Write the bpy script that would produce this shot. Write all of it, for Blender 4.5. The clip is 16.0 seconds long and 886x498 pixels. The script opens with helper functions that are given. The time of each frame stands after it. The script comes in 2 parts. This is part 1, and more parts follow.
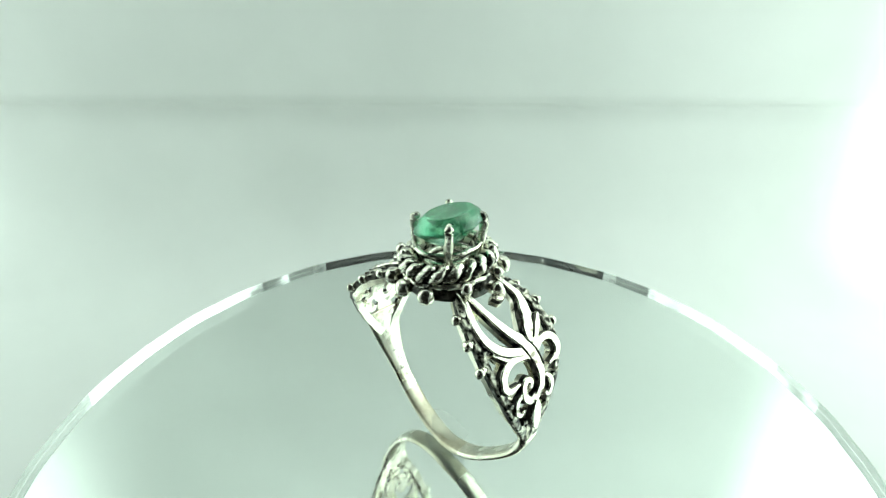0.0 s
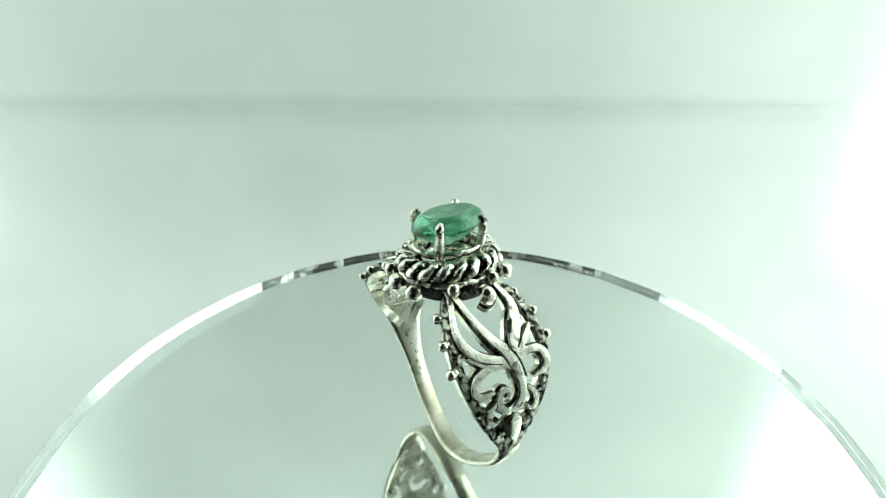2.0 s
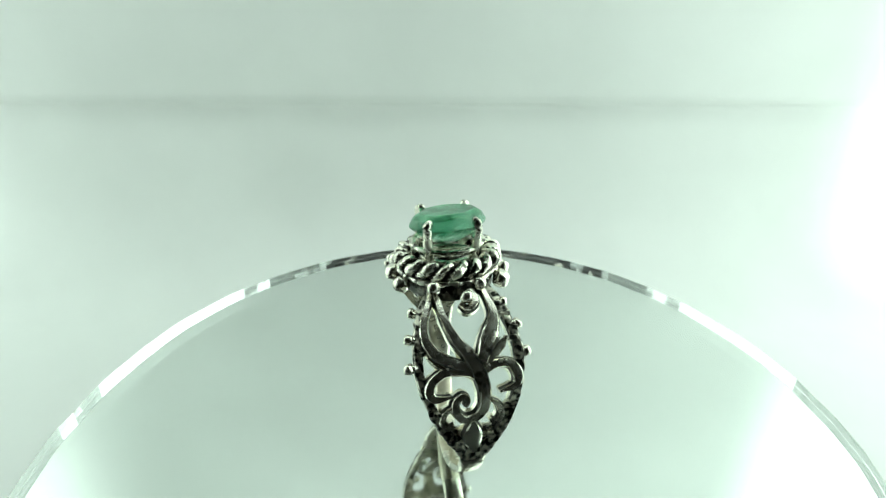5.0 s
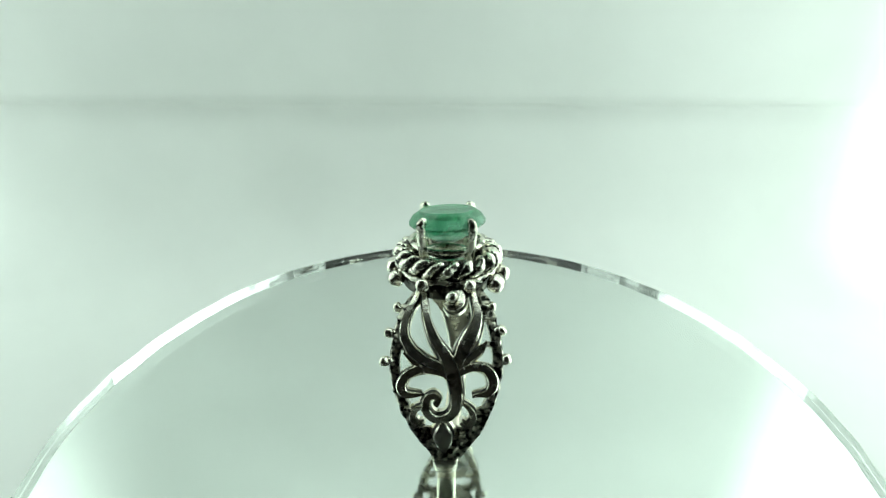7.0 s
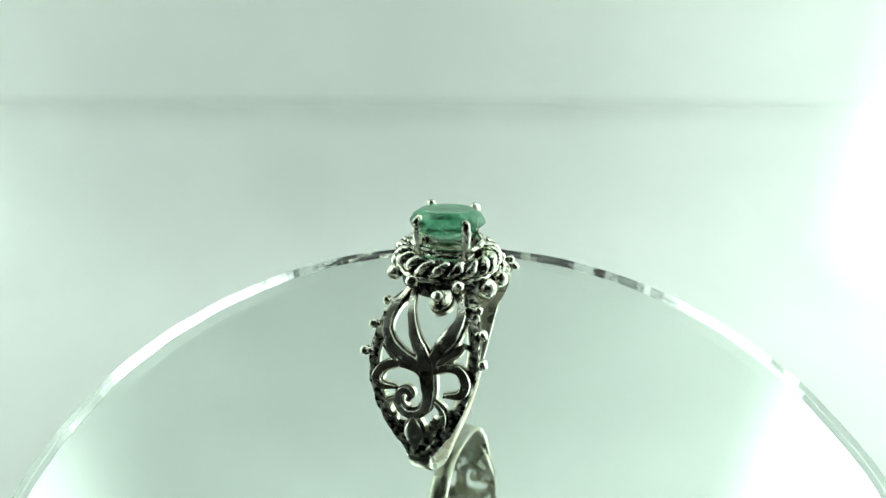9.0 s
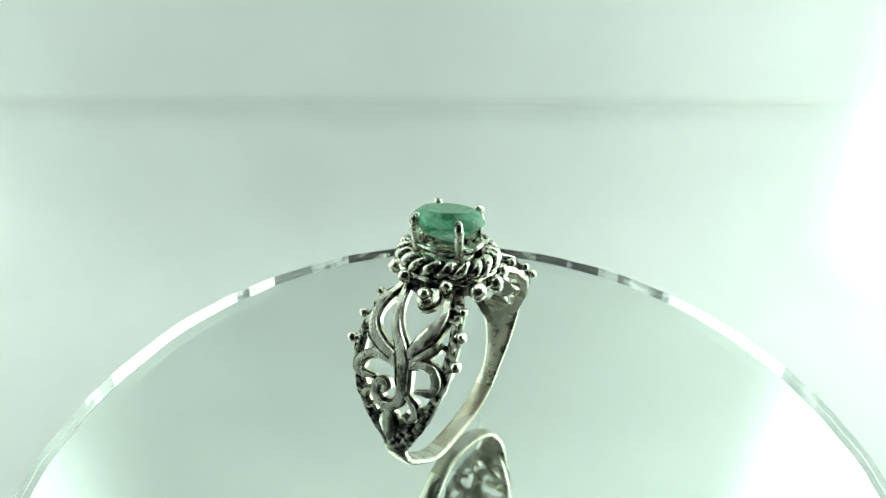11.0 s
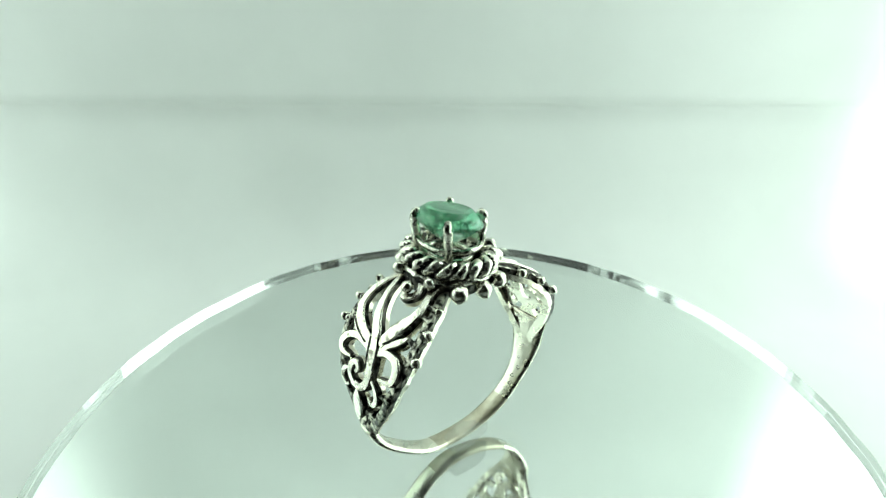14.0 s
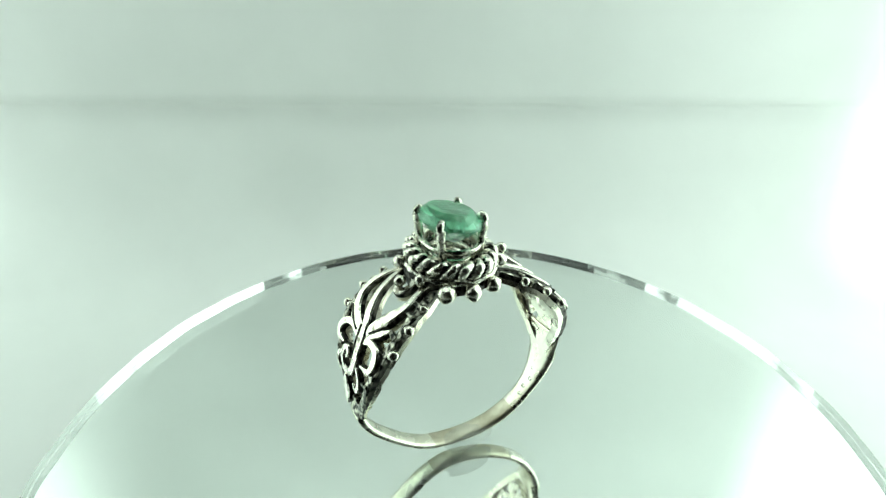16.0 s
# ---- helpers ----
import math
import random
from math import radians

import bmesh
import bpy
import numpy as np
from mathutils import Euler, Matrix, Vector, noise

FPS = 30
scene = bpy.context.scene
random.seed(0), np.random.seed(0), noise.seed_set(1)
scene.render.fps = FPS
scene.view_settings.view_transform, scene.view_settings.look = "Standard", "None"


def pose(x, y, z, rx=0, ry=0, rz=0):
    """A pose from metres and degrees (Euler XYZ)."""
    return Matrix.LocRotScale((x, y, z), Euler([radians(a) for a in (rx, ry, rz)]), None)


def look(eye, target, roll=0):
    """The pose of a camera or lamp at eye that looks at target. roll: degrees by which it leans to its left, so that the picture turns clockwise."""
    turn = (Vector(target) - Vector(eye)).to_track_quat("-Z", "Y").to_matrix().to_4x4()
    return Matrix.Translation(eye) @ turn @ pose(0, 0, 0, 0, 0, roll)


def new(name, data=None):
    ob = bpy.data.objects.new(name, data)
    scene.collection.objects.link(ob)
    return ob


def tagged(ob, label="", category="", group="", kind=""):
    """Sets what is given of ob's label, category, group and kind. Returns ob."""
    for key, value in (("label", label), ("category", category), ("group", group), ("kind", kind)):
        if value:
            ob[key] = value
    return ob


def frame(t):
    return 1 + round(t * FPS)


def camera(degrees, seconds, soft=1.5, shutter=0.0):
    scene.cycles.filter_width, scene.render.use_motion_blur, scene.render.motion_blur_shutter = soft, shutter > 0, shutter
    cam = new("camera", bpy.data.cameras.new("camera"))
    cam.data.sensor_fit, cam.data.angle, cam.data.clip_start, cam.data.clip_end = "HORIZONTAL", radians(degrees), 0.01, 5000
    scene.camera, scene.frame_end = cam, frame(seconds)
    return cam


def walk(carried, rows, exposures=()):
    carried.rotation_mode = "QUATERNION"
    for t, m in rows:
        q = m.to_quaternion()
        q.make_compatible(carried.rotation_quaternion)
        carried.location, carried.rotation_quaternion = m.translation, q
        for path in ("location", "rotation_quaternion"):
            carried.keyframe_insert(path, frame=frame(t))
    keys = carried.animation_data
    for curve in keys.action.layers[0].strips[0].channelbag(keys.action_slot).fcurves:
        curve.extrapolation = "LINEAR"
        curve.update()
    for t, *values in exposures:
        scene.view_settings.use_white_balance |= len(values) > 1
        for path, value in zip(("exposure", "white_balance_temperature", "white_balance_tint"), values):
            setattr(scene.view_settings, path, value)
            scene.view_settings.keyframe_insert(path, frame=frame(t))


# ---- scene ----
# Lengths of the small things are written in millimetres and turned into metres by MM.
MM = 0.001
cam = camera(80.97, 16.0, soft=1.1)
EYE = pose(0, -0.0380, 0.04089, 63.245, 0, 1.181)
cam.data.dof.use_dof, cam.data.dof.focus_distance, cam.data.dof.aperture_fstop = True, 0.0420, 72
walk(cam, [(0.0, EYE), (16.0, EYE)])

# ---- light: a light box, glow painted into its sides, unseen lamp on top ----
world = bpy.data.worlds.new("world")
scene.world = world
world.use_nodes = True
world.node_tree.nodes["Background"].inputs[0].default_value = (0.5, 0.6, 0.55, 1)
world.node_tree.nodes["Background"].inputs[1].default_value = 0.012

BACK, LEFT, RIGHT, FRONT, FLOOR, TOP, ROOF = 0.160, -0.250, 0.200, -0.125, -0.070, 0.300, 0.0
CORNER = 0.070
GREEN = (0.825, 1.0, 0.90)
GLOW_RIGHT, GLOW_LEFT = 2.5, 1.35  # strength of the glow painted into the two sides of the liner


def panel_light(name, size_x, size_y, watts, m, colour=GREEN):
    lamp = bpy.data.lights.new(name, "AREA")
    lamp.shape, lamp.size, lamp.size_y, lamp.energy, lamp.color = "RECTANGLE", size_x, size_y, watts, colour
    ob = new(name, lamp)
    ob.matrix_world = m
    return ob


panel_light("light_top", 0.24, 0.11, 0.115, look((-0.02, 0.085, TOP - 0.006), (-0.02, 0.085, -1)))


# ---- materials ----
def material(name, colour, rough=0.5, metal=0.0, **more):
    m = bpy.data.materials.new(name)
    m.use_nodes = True
    b = m.node_tree.nodes["Principled BSDF"]
    b.inputs["Base Color"].default_value = (*colour, 1)
    b.inputs["Roughness"].default_value = rough
    b.inputs["Metallic"].default_value = metal
    for key, value in more.items():
        b.inputs[key.replace("_", " ")].default_value = value
    return m


def vary(m, low, high, scale, detail=4.0, rough=None, bump=0.0, bump_scale=None, lo=0.35, hi=0.65):
    """Mottle a material between two colours, vary its gloss, and give it relief."""
    t = m.node_tree
    b = t.nodes["Principled BSDF"]
    co = t.nodes.new("ShaderNodeTexCoord")
    n = t.nodes.new("ShaderNodeTexNoise")
    n.inputs["Scale"].default_value, n.inputs["Detail"].default_value = scale, detail
    t.links.new(co.outputs["Object"], n.inputs["Vector"])
    ramp = t.nodes.new("ShaderNodeValToRGB")
    ramp.color_ramp.elements[0].position, ramp.color_ramp.elements[0].color = lo, (*low, 1)
    ramp.color_ramp.elements[1].position, ramp.color_ramp.elements[1].color = hi, (*high, 1)
    t.links.new(n.outputs["Fac"], ramp.inputs["Fac"])
    t.links.new(ramp.outputs["Color"], b.inputs["Base Color"])
    if rough:
        r = t.nodes.new("ShaderNodeMapRange")
        r.inputs["To Min"].default_value, r.inputs["To Max"].default_value = rough
        t.links.new(n.outputs["Fac"], r.inputs["Value"])
        t.links.new(r.outputs["Result"], b.inputs["Roughness"])
    if bump:
        n2 = t.nodes.new("ShaderNodeTexNoise")
        n2.inputs["Scale"].default_value, n2.inputs["Detail"].default_value = bump_scale or scale * 4, 3
        t.links.new(co.outputs["Object"], n2.inputs["Vector"])
        bp = t.nodes.new("ShaderNodeBump")
        bp.inputs["Strength"].default_value, bp.inputs["Distance"].default_value = bump, 0.0002
        t.links.new(n2.outputs["Fac"], bp.inputs["Height"])
        t.links.new(bp.outputs["Normal"], b.inputs["Normal"])
    return m


SILVER = vary(material("polished_silver", (0.9, 0.88, 0.82), 0.12, 1.0), (0.30, 0.28, 0.23), (0.83, 0.81, 0.72), 1300, detail=6,
              rough=(0.14, 0.34), bump=0.14, bump_scale=5500, lo=0.30, hi=0.46)
SATIN = vary(material("worn_silver", (0.9, 0.88, 0.82), 0.25, 1.0), (0.72, 0.69, 0.56), (0.89, 0.87, 0.76), 500,
             rough=(0.16, 0.38), bump=0.18, bump_scale=1400)
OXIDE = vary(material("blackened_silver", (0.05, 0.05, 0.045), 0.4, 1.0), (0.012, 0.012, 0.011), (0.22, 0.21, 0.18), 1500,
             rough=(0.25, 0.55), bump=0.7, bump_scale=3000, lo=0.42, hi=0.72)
PATINA = vary(material("patinated_silver", (0.8, 0.8, 0.7), 0.25, 1.0), (0.05, 0.05, 0.045), (0.86, 0.85, 0.74), 1000,
              rough=(0.14, 0.40), bump=0.45, bump_scale=1700, lo=0.31, hi=0.48)
PITTED = vary(material("pitted_silver", (0.4, 0.38, 0.34), 0.35, 1.0), (0.02, 0.02, 0.018), (0.72, 0.71, 0.60), 1900,
              rough=(0.18, 0.5), bump=0.8, bump_scale=2200, lo=0.43, hi=0.62)
DULL = vary(material("dull_silver", (0.6, 0.56, 0.44), 0.4, 1.0), (0.52, 0.47, 0.35), (0.74, 0.70, 0.57), 600,
            rough=(0.30, 0.46), bump=0.15, bump_scale=1800)
EDGE = material("polished_glass_edge", (0.90, 0.96, 0.935), 0.04, 0.0, Transmission_Weight=1.0, IOR=1.5)
PAPER = vary(material("white_box_liner", (0.8, 0.8, 0.79), 0.7), (0.745, 0.76, 0.745), (0.795, 0.81, 0.795), 18, rough=(0.6, 0.8),
             bump=0.05, bump_scale=300)
CLOTH = vary(material("brown_curtain", (0.07, 0.055, 0.04), 0.9), (0.055, 0.042, 0.032), (0.095, 0.075, 0.058), 8)


def side_glow(m):
    """Paint glow into the sheet's sides for unbuilt lamps behind, fading towards its ends."""
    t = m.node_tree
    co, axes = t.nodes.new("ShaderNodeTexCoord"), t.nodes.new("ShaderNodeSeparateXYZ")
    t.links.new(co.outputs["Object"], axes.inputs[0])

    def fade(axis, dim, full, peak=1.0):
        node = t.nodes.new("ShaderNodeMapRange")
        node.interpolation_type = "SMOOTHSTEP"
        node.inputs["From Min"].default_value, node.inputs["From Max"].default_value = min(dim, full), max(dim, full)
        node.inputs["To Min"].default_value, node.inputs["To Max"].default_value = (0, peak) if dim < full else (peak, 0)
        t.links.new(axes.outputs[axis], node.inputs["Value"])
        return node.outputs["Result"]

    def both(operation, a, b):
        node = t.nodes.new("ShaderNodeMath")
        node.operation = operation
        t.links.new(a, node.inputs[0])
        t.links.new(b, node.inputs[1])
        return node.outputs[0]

    right, left = fade("X", 0.118, RIGHT, math.sqrt(GLOW_RIGHT)), fade("X", -0.152, LEFT, math.sqrt(GLOW_LEFT))
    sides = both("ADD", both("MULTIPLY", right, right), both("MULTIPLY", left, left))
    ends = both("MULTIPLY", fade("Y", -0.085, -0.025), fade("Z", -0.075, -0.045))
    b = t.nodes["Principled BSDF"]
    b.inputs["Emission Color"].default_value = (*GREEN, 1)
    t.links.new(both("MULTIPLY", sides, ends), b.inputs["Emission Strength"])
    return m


LINER = side_glow(vary(material("glow_painted_liner", (0.8, 0.8, 0.79), 0.7), (0.745, 0.76, 0.745), (0.795, 0.81, 0.795), 18, rough=(0.6, 0.8),
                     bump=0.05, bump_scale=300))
MIRROR = material("silvered_backing", (0.87, 0.89, 0.88), 0.04, 1.0)
GLASS = vary(material("clear_glass", (0.96, 0.995, 0.975), 0.0, 0.0, Transmission_Weight=1.0, IOR=1.5), (0.955, 0.99, 0.97), (0.965, 1.0, 0.98), 40)
BLACK = vary(material("mottled_black", (0.02, 0.02, 0.022), 0.4), (0.015, 0.015, 0.017), (0.03, 0.03, 0.034), 200)
WAX = vary(material("clear_wax", (0.85, 0.9, 0.86), 0.45, 0.0, Alpha=0.17, IOR=1.12), (0.80, 0.86, 0.82), (0.92, 0.95, 0.92), 300,
           bump=0.3, bump_scale=500)


def emerald():
    m = material("emerald", (0.1, 0.5, 0.3), 0.04, 0.0, Transmission_Weight=0.68, IOR=1.57, Specular_IOR_Level=0.4)
    return vary(m, (0.05, 0.42, 0.21), (0.40, 0.92, 0.64), 520, detail=8, rough=(0.0, 0.09), bump=0.12, bump_scale=1100, lo=0.3, hi=0.7)


EMERALD = emerald()


# ---- helpers of the build ----
def mesh_of(name, bm, mats, smooth=True):
    me = bpy.data.meshes.new(name)
    bmesh.ops.recalc_face_normals(bm, faces=bm.faces)
    for fc in bm.faces:
        fc.smooth = smooth
    bm.to_mesh(me)
    bm.free()
    for m in mats if isinstance(mats, (list, tuple)) else [mats]:
        me.materials.append(m)
    return me


def part(name, bm, mat, parent=None, label="", smooth=True):
    ob = new(name, mesh_of(name, bm, mat, smooth))
    ob.parent = parent
    if label:
        ob["label"] = label
    return ob


def worn(bm, amount, size):
    """Push the points of a hand-made part in and out a little (mm)."""
    for v in bm.verts:
        q = v.co / (size * MM)
        v.co += Vector((noise.noise(q), noise.noise(q + Vector((7.3, 1.1, 4.2))), noise.noise(q + Vector((2.9, 8.4, 3.7))))) * amount * MM
    return bm


def slab(x0, x1, y0, y1, z0, z1, bevel=0.0):
    bm = bmesh.new()
    bmesh.ops.create_cube(bm, size=1)
    bmesh.ops.scale(bm, vec=(x1 - x0, y1 - y0, z1 - z0), verts=bm.verts)
    bmesh.ops.translate(bm, vec=((x0 + x1) / 2, (y0 + y1) / 2, (z0 + z1) / 2), verts=bm.verts)
    if bevel:
        bmesh.ops.bevel(bm, geom=bm.edges[:], offset=bevel, segments=2, affect="EDGES", profile=0.5)
    return bm


def spline(points, n):
    """Catmull-Rom through the points, n samples to a span."""
    p = [np.array(q, float) for q in points]
    p = [2 * p[0] - p[1]] + p + [2 * p[-1] - p[-2]]
    out = []
    for i in range(1, len(p) - 2):
        for k in range(n):
            t = k / n
            out.append(0.5 * (2 * p[i] + (p[i + 1] - p[i - 1]) * t + (2 * p[i - 1] - 5 * p[i] + 4 * p[i + 1] - p[i + 2]) * t * t
                              + (3 * p[i] - p[i - 1] - 3 * p[i + 1] + p[i + 2]) * t ** 3))
    out.append(p[-2])
    return out


def skin(bm, loops, closed=False, caps=True, inked=(), inner=()):
    """Bridge loops of equal length into a tube. inked: the sides of the loop that take the second material."""
    rows = [[bm.verts.new(v) for v in lp] for lp in loops]
    n = len(rows[0])
    for i in range(len(rows) - (0 if closed else 1)):
        a, b = rows[i], rows[(i + 1) % len(rows)]
        for k in range(n):
            fc = bm.faces.new((a[k], a[(k + 1) % n], b[(k + 1) % n], b[k]))
            if k in inked:
                fc.material_index = 1
            if k in inner:
                fc.material_index = 2
    if caps and not closed:
        bm.faces.new(rows[0][::-1])
        bm.faces.new(rows[-1])
    return bm


def ball(bm, centre, r, seg=18):
    bmesh.ops.create_uvsphere(bm, u_segments=seg, v_segments=seg // 2 + 2, radius=r, matrix=Matrix.Translation(centre))
    return bm


def tube(points, radius, n=10, closed=False, bm=None):
    """A round wire; radius may be a list."""
    bm = bm or bmesh.new()
    pts = [Vector(q) for q in points]
    m = len(pts)
    up, loops = Vector((0.0, 0.0, 1.0)), []
    for i, q in enumerate(pts):
        a = pts[(i - 1) % m] if closed or i else q
        b = pts[(i + 1) % m] if closed or i < m - 1 else q
        d = (b - a).normalized()
        side = d.cross(up)
        side = side.normalized() if side.length > 0.05 else d.cross(Vector((1, 0, 0))).normalized()
        top = side.cross(d)
        r = radius[i] if isinstance(radius, (list, tuple)) else radius
        loops.append([q + (side * math.cos(2 * math.pi * k / n) + top * math.sin(2 * math.pi * k / n)) * r for k in range(n)])
    return skin(bm, loops, closed)


# ---- the light box ----
T = 0.004
SEAM = 0.0016


def liner(rc=CORNER, rs=0.046):
    """The white sheet that lines the box: round upright corners, a sweep into the floor, a shallow crease across it."""
    def plan(inset):
        r, pts = rc - inset, []
        x0, x1, y1 = LEFT + inset, RIGHT - inset, BACK - inset
        pts.append((x0, FRONT))
        for k in range(17):
            a = math.pi - math.pi / 2 * k / 16
            pts.append((x0 + r + r * math.cos(a), y1 - r + r * math.sin(a)))
        for k in range(17):
            a = math.pi / 2 - math.pi / 2 * k / 16
            pts.append((x1 - r + r * math.cos(a), y1 - r + r * math.sin(a)))
        pts.append((x1, FRONT))
        return pts
    prof = [(0.0, TOP), (0.0, SEAM + 0.0040), (-0.0002, SEAM + 0.0005), (-0.0018, SEAM - 0.0001), (-0.0028, SEAM - 0.0008), (-0.0031, SEAM - 0.0026),
            (-0.0025, SEAM - 0.0090), (-0.0010, SEAM - 0.0170), (0.0, FLOOR + rs)]
    for k in range(1, 13):
        a = math.pi / 2 * k / 12
        prof.append((rs - rs * math.cos(a), FLOOR + rs - rs * math.sin(a)))
    bm = bmesh.new()
    rows = [[bm.verts.new((x, y, z)) for x, y in plan(inset)] for inset, z in prof]
    for a, b in zip(rows, rows[1:]):
        for k in range(len(a) - 1):
            bm.faces.new((a[k], a[k + 1], b[k + 1], b[k]))
    bm.faces.new(rows[-1])
    return bm


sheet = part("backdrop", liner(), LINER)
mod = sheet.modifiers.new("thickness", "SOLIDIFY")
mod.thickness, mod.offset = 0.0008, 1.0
tagged(sheet, "white curved backdrop sheet, glow painted into its sides, with a horizontal crease", "backdrop", kind="structure")
tagged(part("floor", slab(LEFT - 2 * T, RIGHT + 2 * T, FRONT, BACK + 2 * T, FLOOR - 2 * T, FLOOR - T), PAPER), "matt white floor of the photo light box", "floor", kind="structure")
tagged(part("wall_back", slab(LEFT - 2 * T, RIGHT + 2 * T, BACK + T, BACK + 2 * T, FLOOR - T, TOP), PAPER), "white back wall of the photo light box", "wall", kind="structure")
tagged(part("wall_left", slab(LEFT - 2 * T, LEFT - T, FRONT, BACK + T, FLOOR - T, TOP), PAPER), "white side wall of the photo light box", "wall", kind="structure")
tagged(part("wall_right", slab(RIGHT + T, RIGHT + 2 * T, FRONT, BACK + T, FLOOR - T, TOP), PAPER), "white side wall of the photo light box, brightly lit", "wall", kind="structure")
# Unseen roof, cut back in front so that upward metal reflects dark.
tagged(part("ceiling", slab(LEFT - 2 * T, RIGHT + 2 * T, ROOF, BACK + 2 * T, TOP, TOP + T), PAPER), "unseen white roof of the light box, open towards the front", "ceiling", kind="structure")
# the front and the fore part of the roof are open, with white flaps round the opening, towards a dark room
OPEN_L, OPEN_R, OPEN_B = -0.175, 0.155, -0.045
for x0, x1, z0, z1 in ((LEFT - 2 * T, OPEN_L, FLOOR - 2 * T, TOP + T), (OPEN_R, RIGHT + 2 * T, FLOOR - 2 * T, TOP + T),
                       (OPEN_L, OPEN_R, FLOOR - 2 * T, OPEN_B)):
    tagged(part("wall_front", slab(x0, x1, FRONT - T, FRONT, z0, z1), PAPER), "white front flap of the photo light box", "wall", kind="structure")
tagged(part("wall_room", slab(-0.9, 0.9, -0.62, -0.60, -0.5, 0.9), CLOTH), "dark wall of the room before the open light box", "wall", kind="structure")
# Unseen dark slab, added above the gap in the roof.
tagged(part("ceiling_room", slab(-0.9, 0.9, -0.60, 0.50, 0.88, 0.90), CLOTH), "unseen dark ceiling added over the light box", "ceiling", kind="structure")

# ---- the turning display disc ----
DISC_R, DISC_T, DISC_X, DISC_Y = 40.9 * MM, 2.0 * MM, 0.75 * MM, 2.7 * MM


def disc_mesh(r, z_top, z_low, n=240):
    """A disc with a polished, slightly wavy and leaning edge."""
    bm = bmesh.new()
    prof = [(-0.04 * MM, z_top), (0.0, z_top - 0.05 * MM), (0.0, (z_top + z_low) / 2), (0.0, z_low)]
    loops = []
    for i in range(n):
        a = 2 * math.pi * i / n
        ring_pts = []
        for dr, z in prof:
            w = (noise.noise(Vector((math.cos(a) * 9, math.sin(a) * 9, 0.5))) * 0.24
                 + noise.noise(Vector((math.cos(a) * 17 + 3, math.sin(a) * 17, 0.5))) * 0.05) * MM
            lean = noise.noise(Vector((math.cos(a) * 11, math.sin(a) * 11 + 5, 2.5))) * 0.13 * MM
            rr = r + dr + w + lean * min(-z / DISC_T, 1.0)
            ring_pts.append((rr * math.cos(a), rr * math.sin(a), z))
        loops.append(ring_pts)
    rows = [[bm.verts.new(v) for v in lp] for lp in loops]
    for i in range(n):
        a, b = rows[i], rows[(i + 1) % n]
        for k in range(len(prof) - 1):
            bm.faces.new((a[k], b[k], b[k + 1], a[k + 1])).material_index = 1
    bm.faces.new([row[0] for row in rows])
    bm.faces.new([row[-1] for row in rows][::-1])
    return bm


disc = new("display_disc")
tagged(disc, "round clear glass mirror disc turning under the ring", "display disc")
part("glass_plate", disc_mesh(DISC_R, 0.0, -DISC_T), [GLASS, EDGE], disc, "clear glass plate with a wavy polished edge", smooth=False)
part("mirror_backing", disc_mesh(DISC_R - 0.012 * MM, -DISC_T + 0.01 * MM, -DISC_T - 0.30 * MM), [MIRROR, MIRROR], disc, "silvered mirror backing", smooth=False)
bm = bmesh.new()
bmesh.ops.create_cone(bm, cap_ends=True, segments=96, radius1=0.026, radius2=0.022, depth=-FLOOR - DISC_T - 0.32 * MM,
                      matrix=Matrix.Translation((0, 0, (FLOOR - DISC_T - 0.32 * MM) / 2)))
bmesh.ops.bevel(bm, geom=[e for e in bm.edges if len(e.link_faces) == 2 and abs(e.verts[0].co.z - e.verts[1].co.z) < 1e-6], offset=0.001,
                segments=2, affect="EDGES", profile=0.5)
part("turntable_post", bm, PAPER, disc, "white turntable post", smooth=False)

# ---- the ring ----
ring = new("ring")
tagged(ring, "openwork silver ring with an oval green emerald", "ring")
XC, YC, ZC = -0.42, 0.12, 10.26  # middle of the band, mm


def skew(y, z):
    """The worn band is bent: its far side stands off to one side."""
    return (0.18 - 0.009 * z) * (y + math.sqrt(y * y + 1.5)) / 2


def turned(p):
    """The matching point of the other shoulder."""
    x, y, z = p.x / MM, p.y / MM, p.z / MM
    y2 = YC + (YC - y) * 1.09
    return Vector((2 * XC - (x - skew(y, z)) + skew(y2, z), y2, z)) * MM


def on_band(v, angle, r):
    """A point of the ring: v across the band, the angle from its lowest point, the radius; mm and degrees."""
    a = radians(angle)
    r -= 0.85 * math.exp(-((angle - 43) / 28) ** 2) + 0.4 * math.exp(-((angle - 93) / 18) ** 2)
    y = YC - r * math.sin(a) * (1.01 if angle > 0 else 1.06)
    z = ZC - r * math.cos(a)
    return Vector((XC + v + skew(y, z), y, z)) * MM


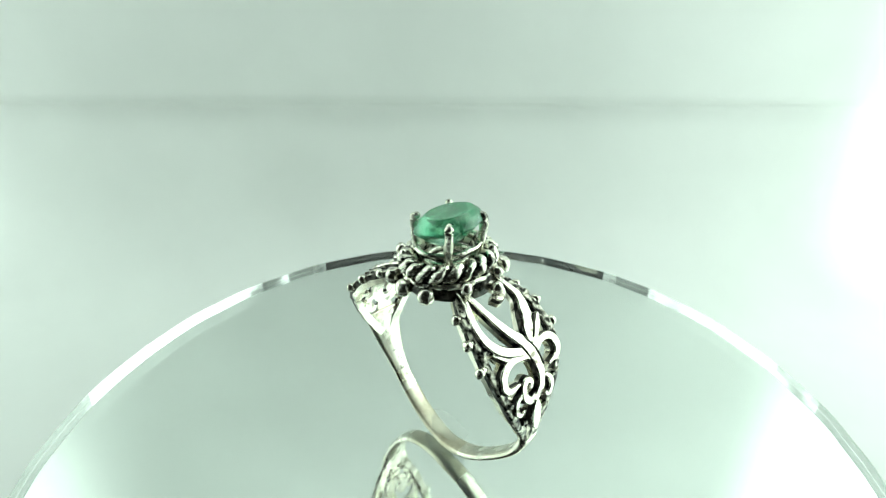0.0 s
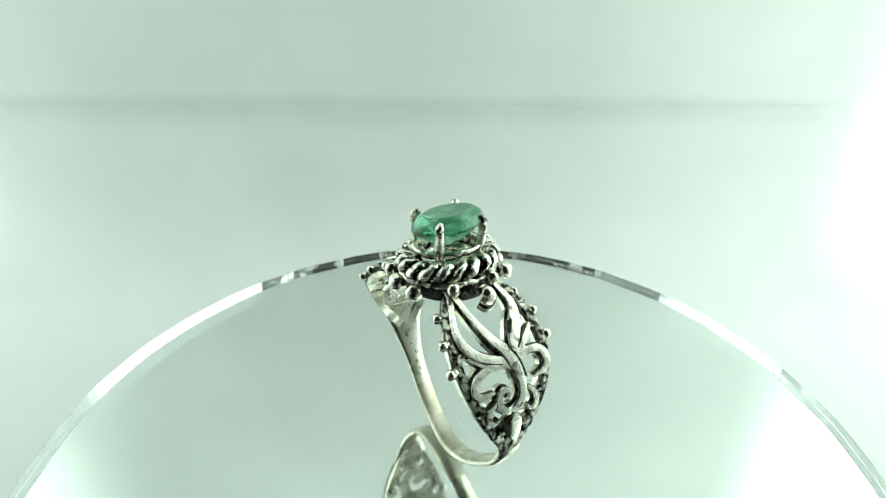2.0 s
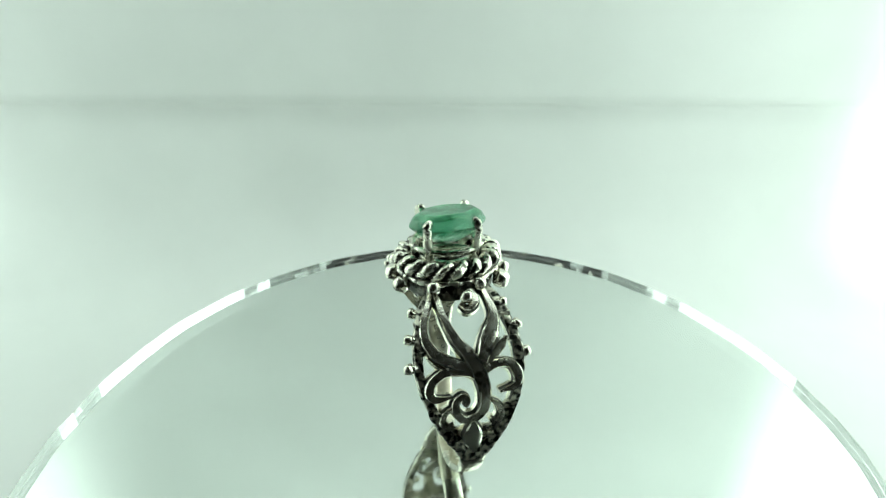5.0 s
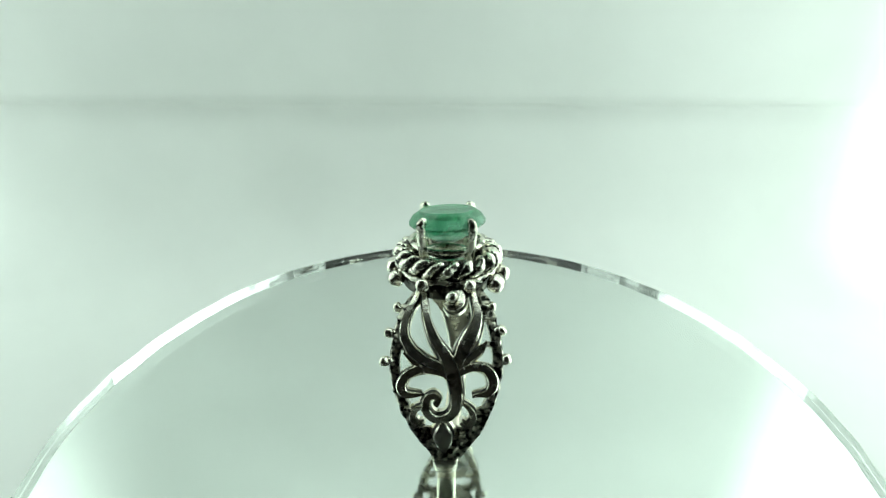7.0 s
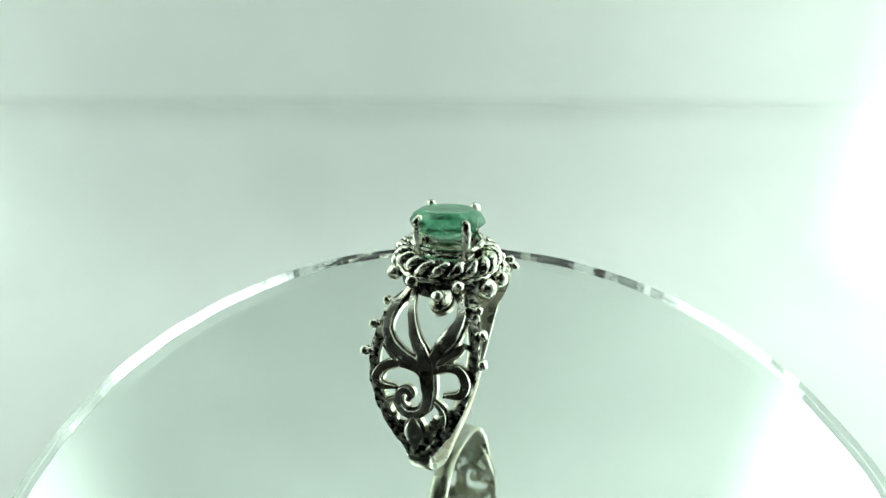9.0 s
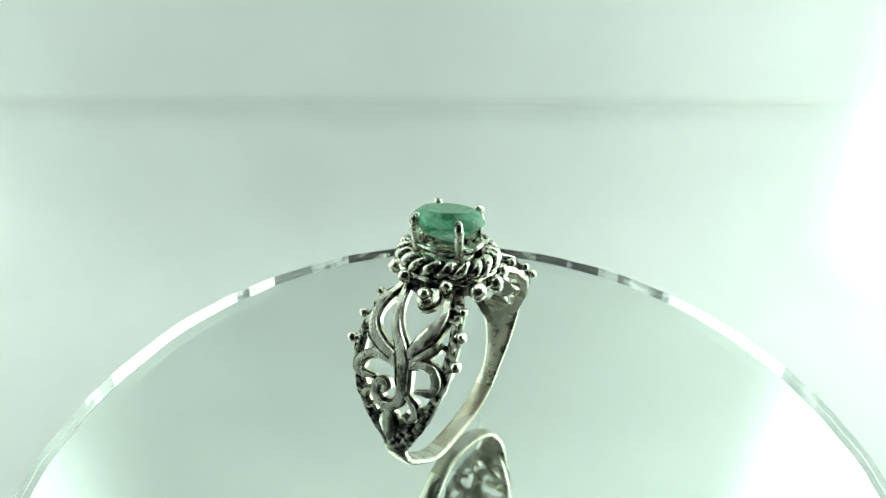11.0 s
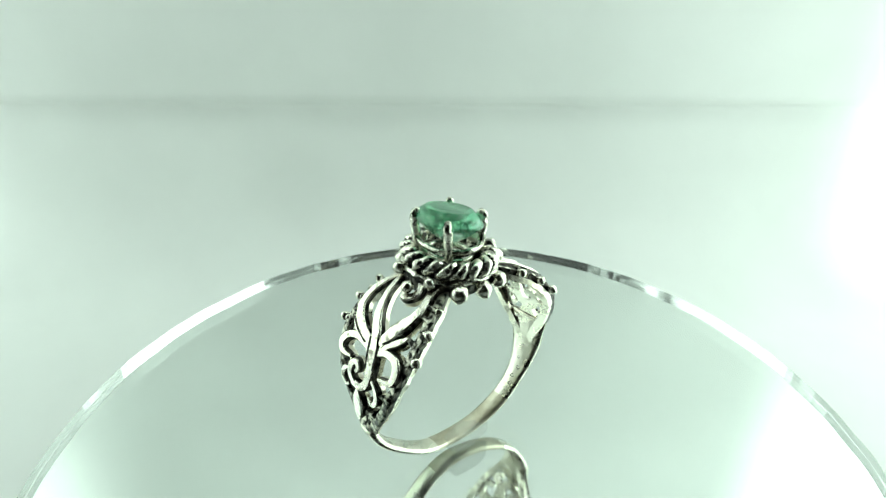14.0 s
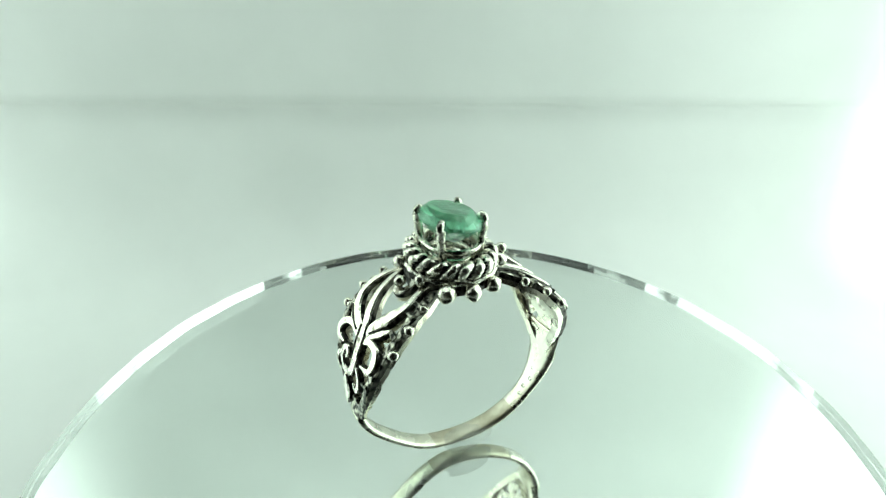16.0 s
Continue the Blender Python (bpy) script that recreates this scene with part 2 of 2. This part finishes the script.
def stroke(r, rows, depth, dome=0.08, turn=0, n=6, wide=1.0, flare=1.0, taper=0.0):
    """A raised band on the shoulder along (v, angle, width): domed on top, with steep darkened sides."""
    pts = spline(rows, n)
    loops = []
    for i, q in enumerate(pts):
        a, b = pts[max(i - 1, 0)], pts[min(i + 1, len(pts) - 1)]
        d = np.array([b[0] - a[0], radians(b[1] - a[1]) * r])
        d /= max(np.hypot(*d), 1e-6)
        nv, na = -d[1], math.degrees(d[0] / r)
        w = max(q[2], 0.08) * wide / 2
        lp = []
        deep, half = depth * (1 - taper * min(max((102 - q[1]) / 25, 0), 1)), 0.5 + 0.5 * flare
        for off, dr in ((-flare, -deep), (-half, -0.55 * deep), (-1.0, -0.12), (-0.74, 0.0), (-0.3, dome * w), (0.3, dome * w), (0.74, 0.0), (1.0, -0.12), (half, -0.55 * deep), (flare, -deep)):
            p = on_band(q[0] + nv * off * w, q[1] + na * off * w, r + dr)
            lp.append(turned(p) if turn else p)
        loops.append(lp)
    # Oxide black is assigned to the side walls, darkening the recesses in any light.
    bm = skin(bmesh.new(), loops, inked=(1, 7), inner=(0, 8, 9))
    bm.normal_update()
    for e in bm.edges:
        f = e.link_faces
        if len(f) == 2 and f[0].normal.angle(f[1].normal, 0) > 0.6:
            e.smooth = False
    return bm


SHOULDER = [
    ("stem", 10.34, [(-1.85, 163.5, 0.45), (-1.72, 157.2, 0.42), (-1.49, 147.0, 0.51), (-0.86, 137.4, 0.7), (-0.01, 130.2, 0.86), (0.53, 123.6, 0.9), (0.83, 115.2, 0.81),
                     (0.72, 108.6, 0.73), (0.16, 104.4, 0.7), (-0.75, 103.6, 0.66), (-1.4, 107.5, 0.61), (-1.36, 112.4, 0.57), (-0.85, 114.3, 0.5), (-0.5, 112.3, 0.4), (-0.71, 109.9, 0.3)]),
    ("leaf", 10.33, [(1.9, 163.0, 0.5), (2.13, 155.4, 0.45), (2.36, 147.2, 0.67), (1.92, 139.9, 1.0), (1.34, 133.9, 0.99), (0.85, 127.4, 0.74)]),
    ("leaf", 10.32, [(-2.0, 163.0, 0.5), (-2.36, 155.9, 0.42), (-3.01, 146.9, 0.51), (-3.11, 139.1, 0.62), (-2.61, 133.2, 0.74), (-1.69, 128.8, 0.82), (-0.53, 125.8, 0.74), (0.37, 121.4, 0.57)]),
    ("leaf", 10.25, [(-3.1, 131.6, 0.16), (-2.26, 128.1, 0.53), (-1.19, 125.5, 0.57), (0.17, 122.3, 0.41)]),
    ("scroll", 10.30, [(-0.24, 123.6, 0.49), (-1.68, 125.0, 0.61), (-2.81, 122.5, 0.61), (-3.25, 118.0, 0.65), (-2.88, 114.6, 0.53), (-1.73, 114.7, 0.2)]),
    ("leaf", 10.27, [(0.94, 124.5, 0.49), (1.67, 129.0, 0.53), (2.41, 132.6, 0.53), (2.99, 136.3, 0.16)]),
    ("scroll", 10.31, [(0.86, 123.2, 0.49), (1.92, 125.9, 0.57), (2.98, 125.1, 0.65), (3.46, 120.3, 0.69), (3.15, 115.8, 0.53), (1.93, 114.3, 0.2)]),
    ("tendril", 10.28, [(-1.57, 109.9, 0.25), (-2.26, 107.2, 0.41), (-2.43, 102.9, 0.41), (-1.98, 99.8, 0.37), (-1.53, 101.2, 0.21)]),
    ("tendril", 10.29, [(1.29, 111.0, 0.24), (1.86, 107.8, 0.41), (2.04, 102.8, 0.45), (1.56, 99.6, 0.41), (1.14, 102.0, 0.21)]),
    ("drop", 10.45, [(-0.17, 102.6, 0.25), (-0.17, 99.5, 0.82), (-0.17, 94.6, 1.24), (-0.12, 89.5, 0.92), (-0.08, 85.5, 0.25)]),
    ("hook", 10.60, [(-0.95, 159.5, 0.42), (0.09, 160.4, 0.52), (1.0, 157.7, 0.56), (1.12, 152.9, 0.56), (0.45, 149.9, 0.5), (-0.08, 152.4, 0.36)]),
]
RAILS = [
    [(-1.83, 163.5, 0.63), (-2.85, 153.8, 0.8), (-3.55, 140.8, 0.75), (-3.79, 128.1, 0.75), (-3.55, 117.4, 0.7), (-3.05, 108.3, 0.71), (-2.15, 96.0, 0.8), (-1.0, 83.5, 0.85), (-0.2, 73.0, 0.8)],
    [(2.36, 163.9, 0.62), (3.1, 153.4, 0.8), (3.63, 141.3, 0.75), (3.84, 129.7, 0.75), (3.67, 118.8, 0.7), (3.2, 108.9, 0.7), (2.38, 96.5, 0.79), (1.3, 84.5, 0.85), (0.35, 73.0, 0.8)],
]
BRIDGES = [
    [(-3.7, 146.0, 0.5), (-3.0, 147.5, 0.4)], [(-3.75, 134.0, 0.5), (-2.8, 133.4, 0.45)], [(3.65, 147.0, 0.5), (2.5, 147.6, 0.4)],
    [(3.8, 135.2, 0.5), (2.85, 136.0, 0.4)], [(-3.65, 120.5, 0.5), (-3.15, 119.0, 0.5)], [(3.75, 121.5, 0.45), (3.35, 120.5, 0.4)],
    [(-3.1, 107.5, 0.45), (-2.3, 106.2, 0.4)], [(3.2, 107.5, 0.45), (1.95, 105.5, 0.4)], [(-1.5, 92.5, 0.5), (-0.5, 90.5, 0.4)],
    [(1.6, 92.5, 0.5), (0.35, 90.5, 0.4)], [(-1.9, 114.7, 0.3), (-1.35, 112.4, 0.35)], [(-0.5, 104.2, 0.4), (-0.17, 101.8, 0.45)],
    [(-3.3, 152.0, 0.5), (-2.5, 153.0, 0.4)], [(3.2, 152.0, 0.5), (2.2, 152.5, 0.4)],
]
VEINS = [
    [(-2.95, 131.3, 0.05), (-1.9, 127.4, 0.10), (-0.6, 124.6, 0.05)],
    [(0.35, 131.0, 0.05), (0.98, 124.0, 0.09), (1.22, 116.0, 0.05)],
    [(1.2, 128.4, 0.05), (1.85, 132.3, 0.10), (2.45, 136.3, 0.05)],
    [(-0.3, 128.4, 0.05), (0.05, 122.4, 0.08), (0.4, 115.0, 0.05)],
]
EDGE_BEADS = [(-3.75, 152.3), (-4.3, 140.2), (-4.5, 128.1), (3.44, 153.4), (4.14, 142.1), (4.46, 129.7)]


def shank():
    """The plain lower band, a little wider towards the shoulders, rounded inside and out."""
    bm = bmesh.new()
    loops = []
    for i in range(91):
        ang = -95 + 190 * i / 90
        k = abs(ang) / 84
        wedge = max(abs(ang) - 77, 0) / 18
        spread = max(-ang - 50, 0) / 45
        w = 0.92 + 0.10 * k ** 3 + (0.95 * wedge if ang > 0 else 1.45 * spread ** 1.4)
        if ang > 0:
            outer, inner = 10.26 - 0.72 * min(wedge * 2, 1), 9.62 - 0.3 * min(k, 1) ** 4 - 0.2 * min(wedge, 1)
        else:
            outer, inner = 10.26 - 0.45 * min(wedge * 2, 1), 9.62 - 0.25 * min(k, 1) ** 4
        mid = (outer + inner) / 2
        prof = [(-0.7 * w, outer - 0.03), (0, outer), (0.7 * w, outer - 0.03), (0.94 * w, outer - 0.16), (w, mid), (0.94 * w, inner + 0.12), (0.7 * w, inner + 0.02),
                (0, inner), (-0.7 * w, inner + 0.02), (-0.94 * w, inner + 0.12), (-w, mid), (-0.94 * w, outer - 0.16)]
        loops.append([on_band(v, ang, r) for v, r in prof])
    skin(bm, loops, inked=(0, 1, 2, 11))
    for index, fc in enumerate(bm.faces):
        ang = -95 + 190 * (index // 12) / 90
        if fc.material_index and fc.calc_center_median().z < (ZC - 2.0) * MM:
            fc.material_index = 0
        if -40 < ang < 12:  # the lowest stretch is worn dull
            fc.material_index = 2
    return bm


part("shank", shank(), [SATIN, PITTED, DULL], ring, "plain polished silver band")
for turn in (0, 1):
    for rows in RAILS:
        bm = stroke(9.95, rows, 1.05, 0.05, turn, taper=0.6)
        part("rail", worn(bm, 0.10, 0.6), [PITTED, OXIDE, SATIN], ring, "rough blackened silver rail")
    for name, r, rows in SHOULDER:
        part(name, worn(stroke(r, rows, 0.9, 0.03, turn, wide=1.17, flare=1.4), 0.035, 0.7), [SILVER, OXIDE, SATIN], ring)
    for rows in BRIDGES:
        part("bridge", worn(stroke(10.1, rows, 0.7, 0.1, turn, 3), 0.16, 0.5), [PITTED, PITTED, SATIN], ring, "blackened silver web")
    for rows in VEINS:
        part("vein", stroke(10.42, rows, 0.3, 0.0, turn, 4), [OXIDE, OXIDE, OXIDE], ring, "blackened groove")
    for v, ang in EDGE_BEADS:
        p = on_band(v, ang, 9.75)
        q = on_band(v * 0.86, ang, 9.7)
        if turn:
            p, q = turned(p), turned(q)
        bm = ball(bmesh.new(), p, 0.42 * MM, 16)
        tube([q, p], 0.30 * MM, 8, bm=bm)
        part("edge_bead", worn(bm, 0.10, 0.5), SILVER, ring)
    p = on_band(0.4, 153.6, 11.0)
    if turn:
        p = turned(p)
    part("curl_bead", worn(ball(bmesh.new(), p, 0.52 * MM), 0.10, 0.6), SILVER, ring)


HC = -0.45  # middle of the head


for v, ang, r in ((0.25, -47, 0.16), (0.1, -52, 0.2), (0.3, -58, 0.2), (-0.1, -64, 0.14)):
    pts = [on_band(v + r * math.cos(k * math.pi / 4), ang + math.degrees(0.8 * r * math.sin(k * math.pi / 4) / 9.6), 9.5 + 0.05) for k in range(7)]
    part("hallmark", tube(pts, 0.035 * MM, 6), OXIDE, ring, "tiny stamped mark inside the band")

# head: plate, beads, rope, gallery, prongs, stone
def oval(a, b, z, n=96):
    return [Vector((XC + a * math.cos(2 * math.pi * i / n), b * math.sin(2 * math.pi * i / n), z)) * MM for i in range(n)]


def oval_band(a, b, z0, z1, thick, n=72, flare=0.0):
    loops = []
    for i in range(n):
        t = 2 * math.pi * i / n
        c, s = math.cos(t), math.sin(t)
        lp = []
        for da, z in ((0, z0), (flare, z1), (flare - thick * 0.5, z1 + thick * 0.25), (flare - thick, z1), (-thick, z0)):
            lp.append(Vector((HC + (a + da) * c, (b + da) * s, z)) * MM)
        loops.append(lp)
    return skin(bmesh.new(), loops, closed=True)


part("head_plate", oval_band(3.75, 3.9, 19.25, 20.5, 1.6), [OXIDE], ring, "blackened silver plate under the rope wire")
ROPE_A, ROPE_B, ROPE_Z = 3.7, 3.0, 21.35
for strand in (0, 1):
    pts, n = [], 420
    for i in range(n):
        t = 2 * math.pi * i / n
        tw = 10 * t + math.pi * strand
        c, s = math.cos(t), math.sin(t)
        out = 0.38 * math.cos(tw)
        pts.append(Vector((XC + (ROPE_A + out) * c, (ROPE_B + out) * s, ROPE_Z + 0.38 * math.sin(tw))) * MM)
    bm = tube(pts, 0.44 * MM, 12, True)
    # Black is assigned by position: faces near the core and low on the rope.
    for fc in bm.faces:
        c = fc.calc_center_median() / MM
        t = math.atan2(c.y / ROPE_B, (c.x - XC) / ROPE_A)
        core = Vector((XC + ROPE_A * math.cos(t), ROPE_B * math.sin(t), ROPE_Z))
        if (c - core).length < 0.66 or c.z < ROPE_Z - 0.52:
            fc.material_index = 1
    part("rope_strand", worn(bm, 0.15, 0.7), [PATINA, OXIDE], ring, "twisted silver wire, black in its grooves and on its underside")
part("collar_wire", worn(tube(oval(4.05, 3.62, 20.55), 0.24 * MM, 8, True), 0.16, 0.6), PATINA, ring, "worn silver wire under the rope")
part("rope_core", tube(oval(ROPE_A - 0.1, ROPE_B - 0.1, ROPE_Z - 0.1), 0.42 * MM, 8, True), OXIDE, ring)

for turn in (0, 1):
    for x, y, z, r in ((3.85, -2.5, 19.95, 0.74), (4.5, -0.55, 19.85, 0.72), (4.1, 1.6, 19.85, 0.70), (1.75, -3.75, 20.5, 0.52), (-1.9, -3.75, 20.5, 0.55)):
        k = -1 if turn else 1
        bm = ball(bmesh.new(), Vector((XC + k * x, k * y, z)) * MM, r * MM)
        part("bead", worn(bm, 0.12, 0.7), SILVER, ring)

STONE_A, STONE_B, GIRDLE = 3.08, 2.45, 24.2
part("gallery", oval_band(2.3, 1.8, 20.3, 21.5, 0.4), [SILVER], ring)
part("gallery_wire", worn(oval_band(2.85, 2.25, 22.15, 22.65, 0.5, flare=0.3), 0.08, 0.9), [PATINA], ring, "silver strap below the stone")
for sx in (-1, 1):
    for sy in (-1, 1):
        c, s = sx * 0.62, sy * 0.79
        foot = Vector((HC + 2.3 * c, 1.8 * s, 20.6)) * MM
        knee = Vector((HC + 3.0 * c, 2.25 * s, 22.4)) * MM
        tip = Vector((HC + 3.2 * c, 2.5 * s, 24.55)) * MM
        hook = Vector((HC + 2.95 * c, 2.27 * s, 24.88)) * MM
        pts = spline([foot, knee, tip, hook], 6)
        bm = tube(pts, [0.38 * MM - 0.002 * MM * k for k in range(19)], 10)
        ball(bm, hook, 0.345 * MM, 12)
        part("prong", worn(bm, 0.08, 0.6), PATINA, ring)


def stone():
    bm = bmesh.new()
    n = 24
    prof = [(0.70, 1.08, 0.0), (0.90, 0.66, 0.5), (1.0, 0.12, 0.0), (1.0, -0.08, 0.0), (0.72, -0.85, 0.5), (0.36, -1.6, 0.0)]
    rows = []
    for k, z, off in prof:
        rows.append([bm.verts.new(Vector((HC + STONE_A * k * math.cos(2 * math.pi * (i + off) / n), STONE_B * k * math.sin(2 * math.pi * (i + off) / n), GIRDLE + z)) * MM)
                     for i in range(n)])
    for v in bm.verts:  # the stone sits a little crooked in its prongs
        v.co.z += 0.05 * (v.co.x - HC * MM) - 0.16 * v.co.y
    for (a, pa), (b, pb) in zip(zip(rows, prof), zip(rows[1:], prof[1:])):
        for i in range(n):
            j = (i + 1) % n
            if pa[2] == pb[2]:
                bm.faces.new((a[i], a[j], b[j], b[i]))
            elif pa[2] < pb[2]:
                bm.faces.new((a[i], a[j], b[i]))
                bm.faces.new((a[j], b[j], b[i]))
            else:
                bm.faces.new((a[i], b[j], b[i]))
                bm.faces.new((a[i], a[j], b[j]))
    bm.faces.new(rows[0])
    bm.faces.new(rows[-1])
    return bm


part("stone", stone(), EMERALD, ring, "oval faceted green emerald", smooth=False)

# ---- the wax that holds the ring upright ----
bm = bmesh.new()
bmesh.ops.create_icosphere(bm, subdivisions=4, radius=1.0)
for v in bm.verts:
    w = 1 + 0.22 * noise.noise(v.co * 1.7)
    v.co = Vector((v.co.x * 1.45 * w + 0.75, v.co.y * 2.6 * w + 1.5, 0.02 + 0.53 * max(v.co.z * w + 1.0, 0.0) ** 1.25)) * MM
wax = part("wax_blob", bm, WAX)
tagged(wax, "clear whitish wax blob pressed under the ring", "wax blob")

# ---- a small black block on the box floor, for an unidentified dark spot ----
clip = part("dark_object", slab(0.1085, 0.124, 0.040, 0.051, FLOOR, FLOOR + 0.004, 0.001), BLACK)
tagged(clip, "small black object of unknown kind on the white floor", "cable clip")


def motions():
    """The disc, a little off its centre, carries ring and wax round at a steady pace."""
    for thing in (disc, ring, wax):
        rows = []
        for t in range(17):
            turn_now, off = -6.570 * (t - 7.0), radians(195 - 6.570 * t)
            x, y = (DISC_X + 0.8 * MM * math.cos(off), DISC_Y + 0.8 * MM * math.sin(off)) if thing is disc else (0, 0)
            rows.append((t, pose(x, y, 0, 0, 0, turn_now)))
        walk(thing, rows)


motions()
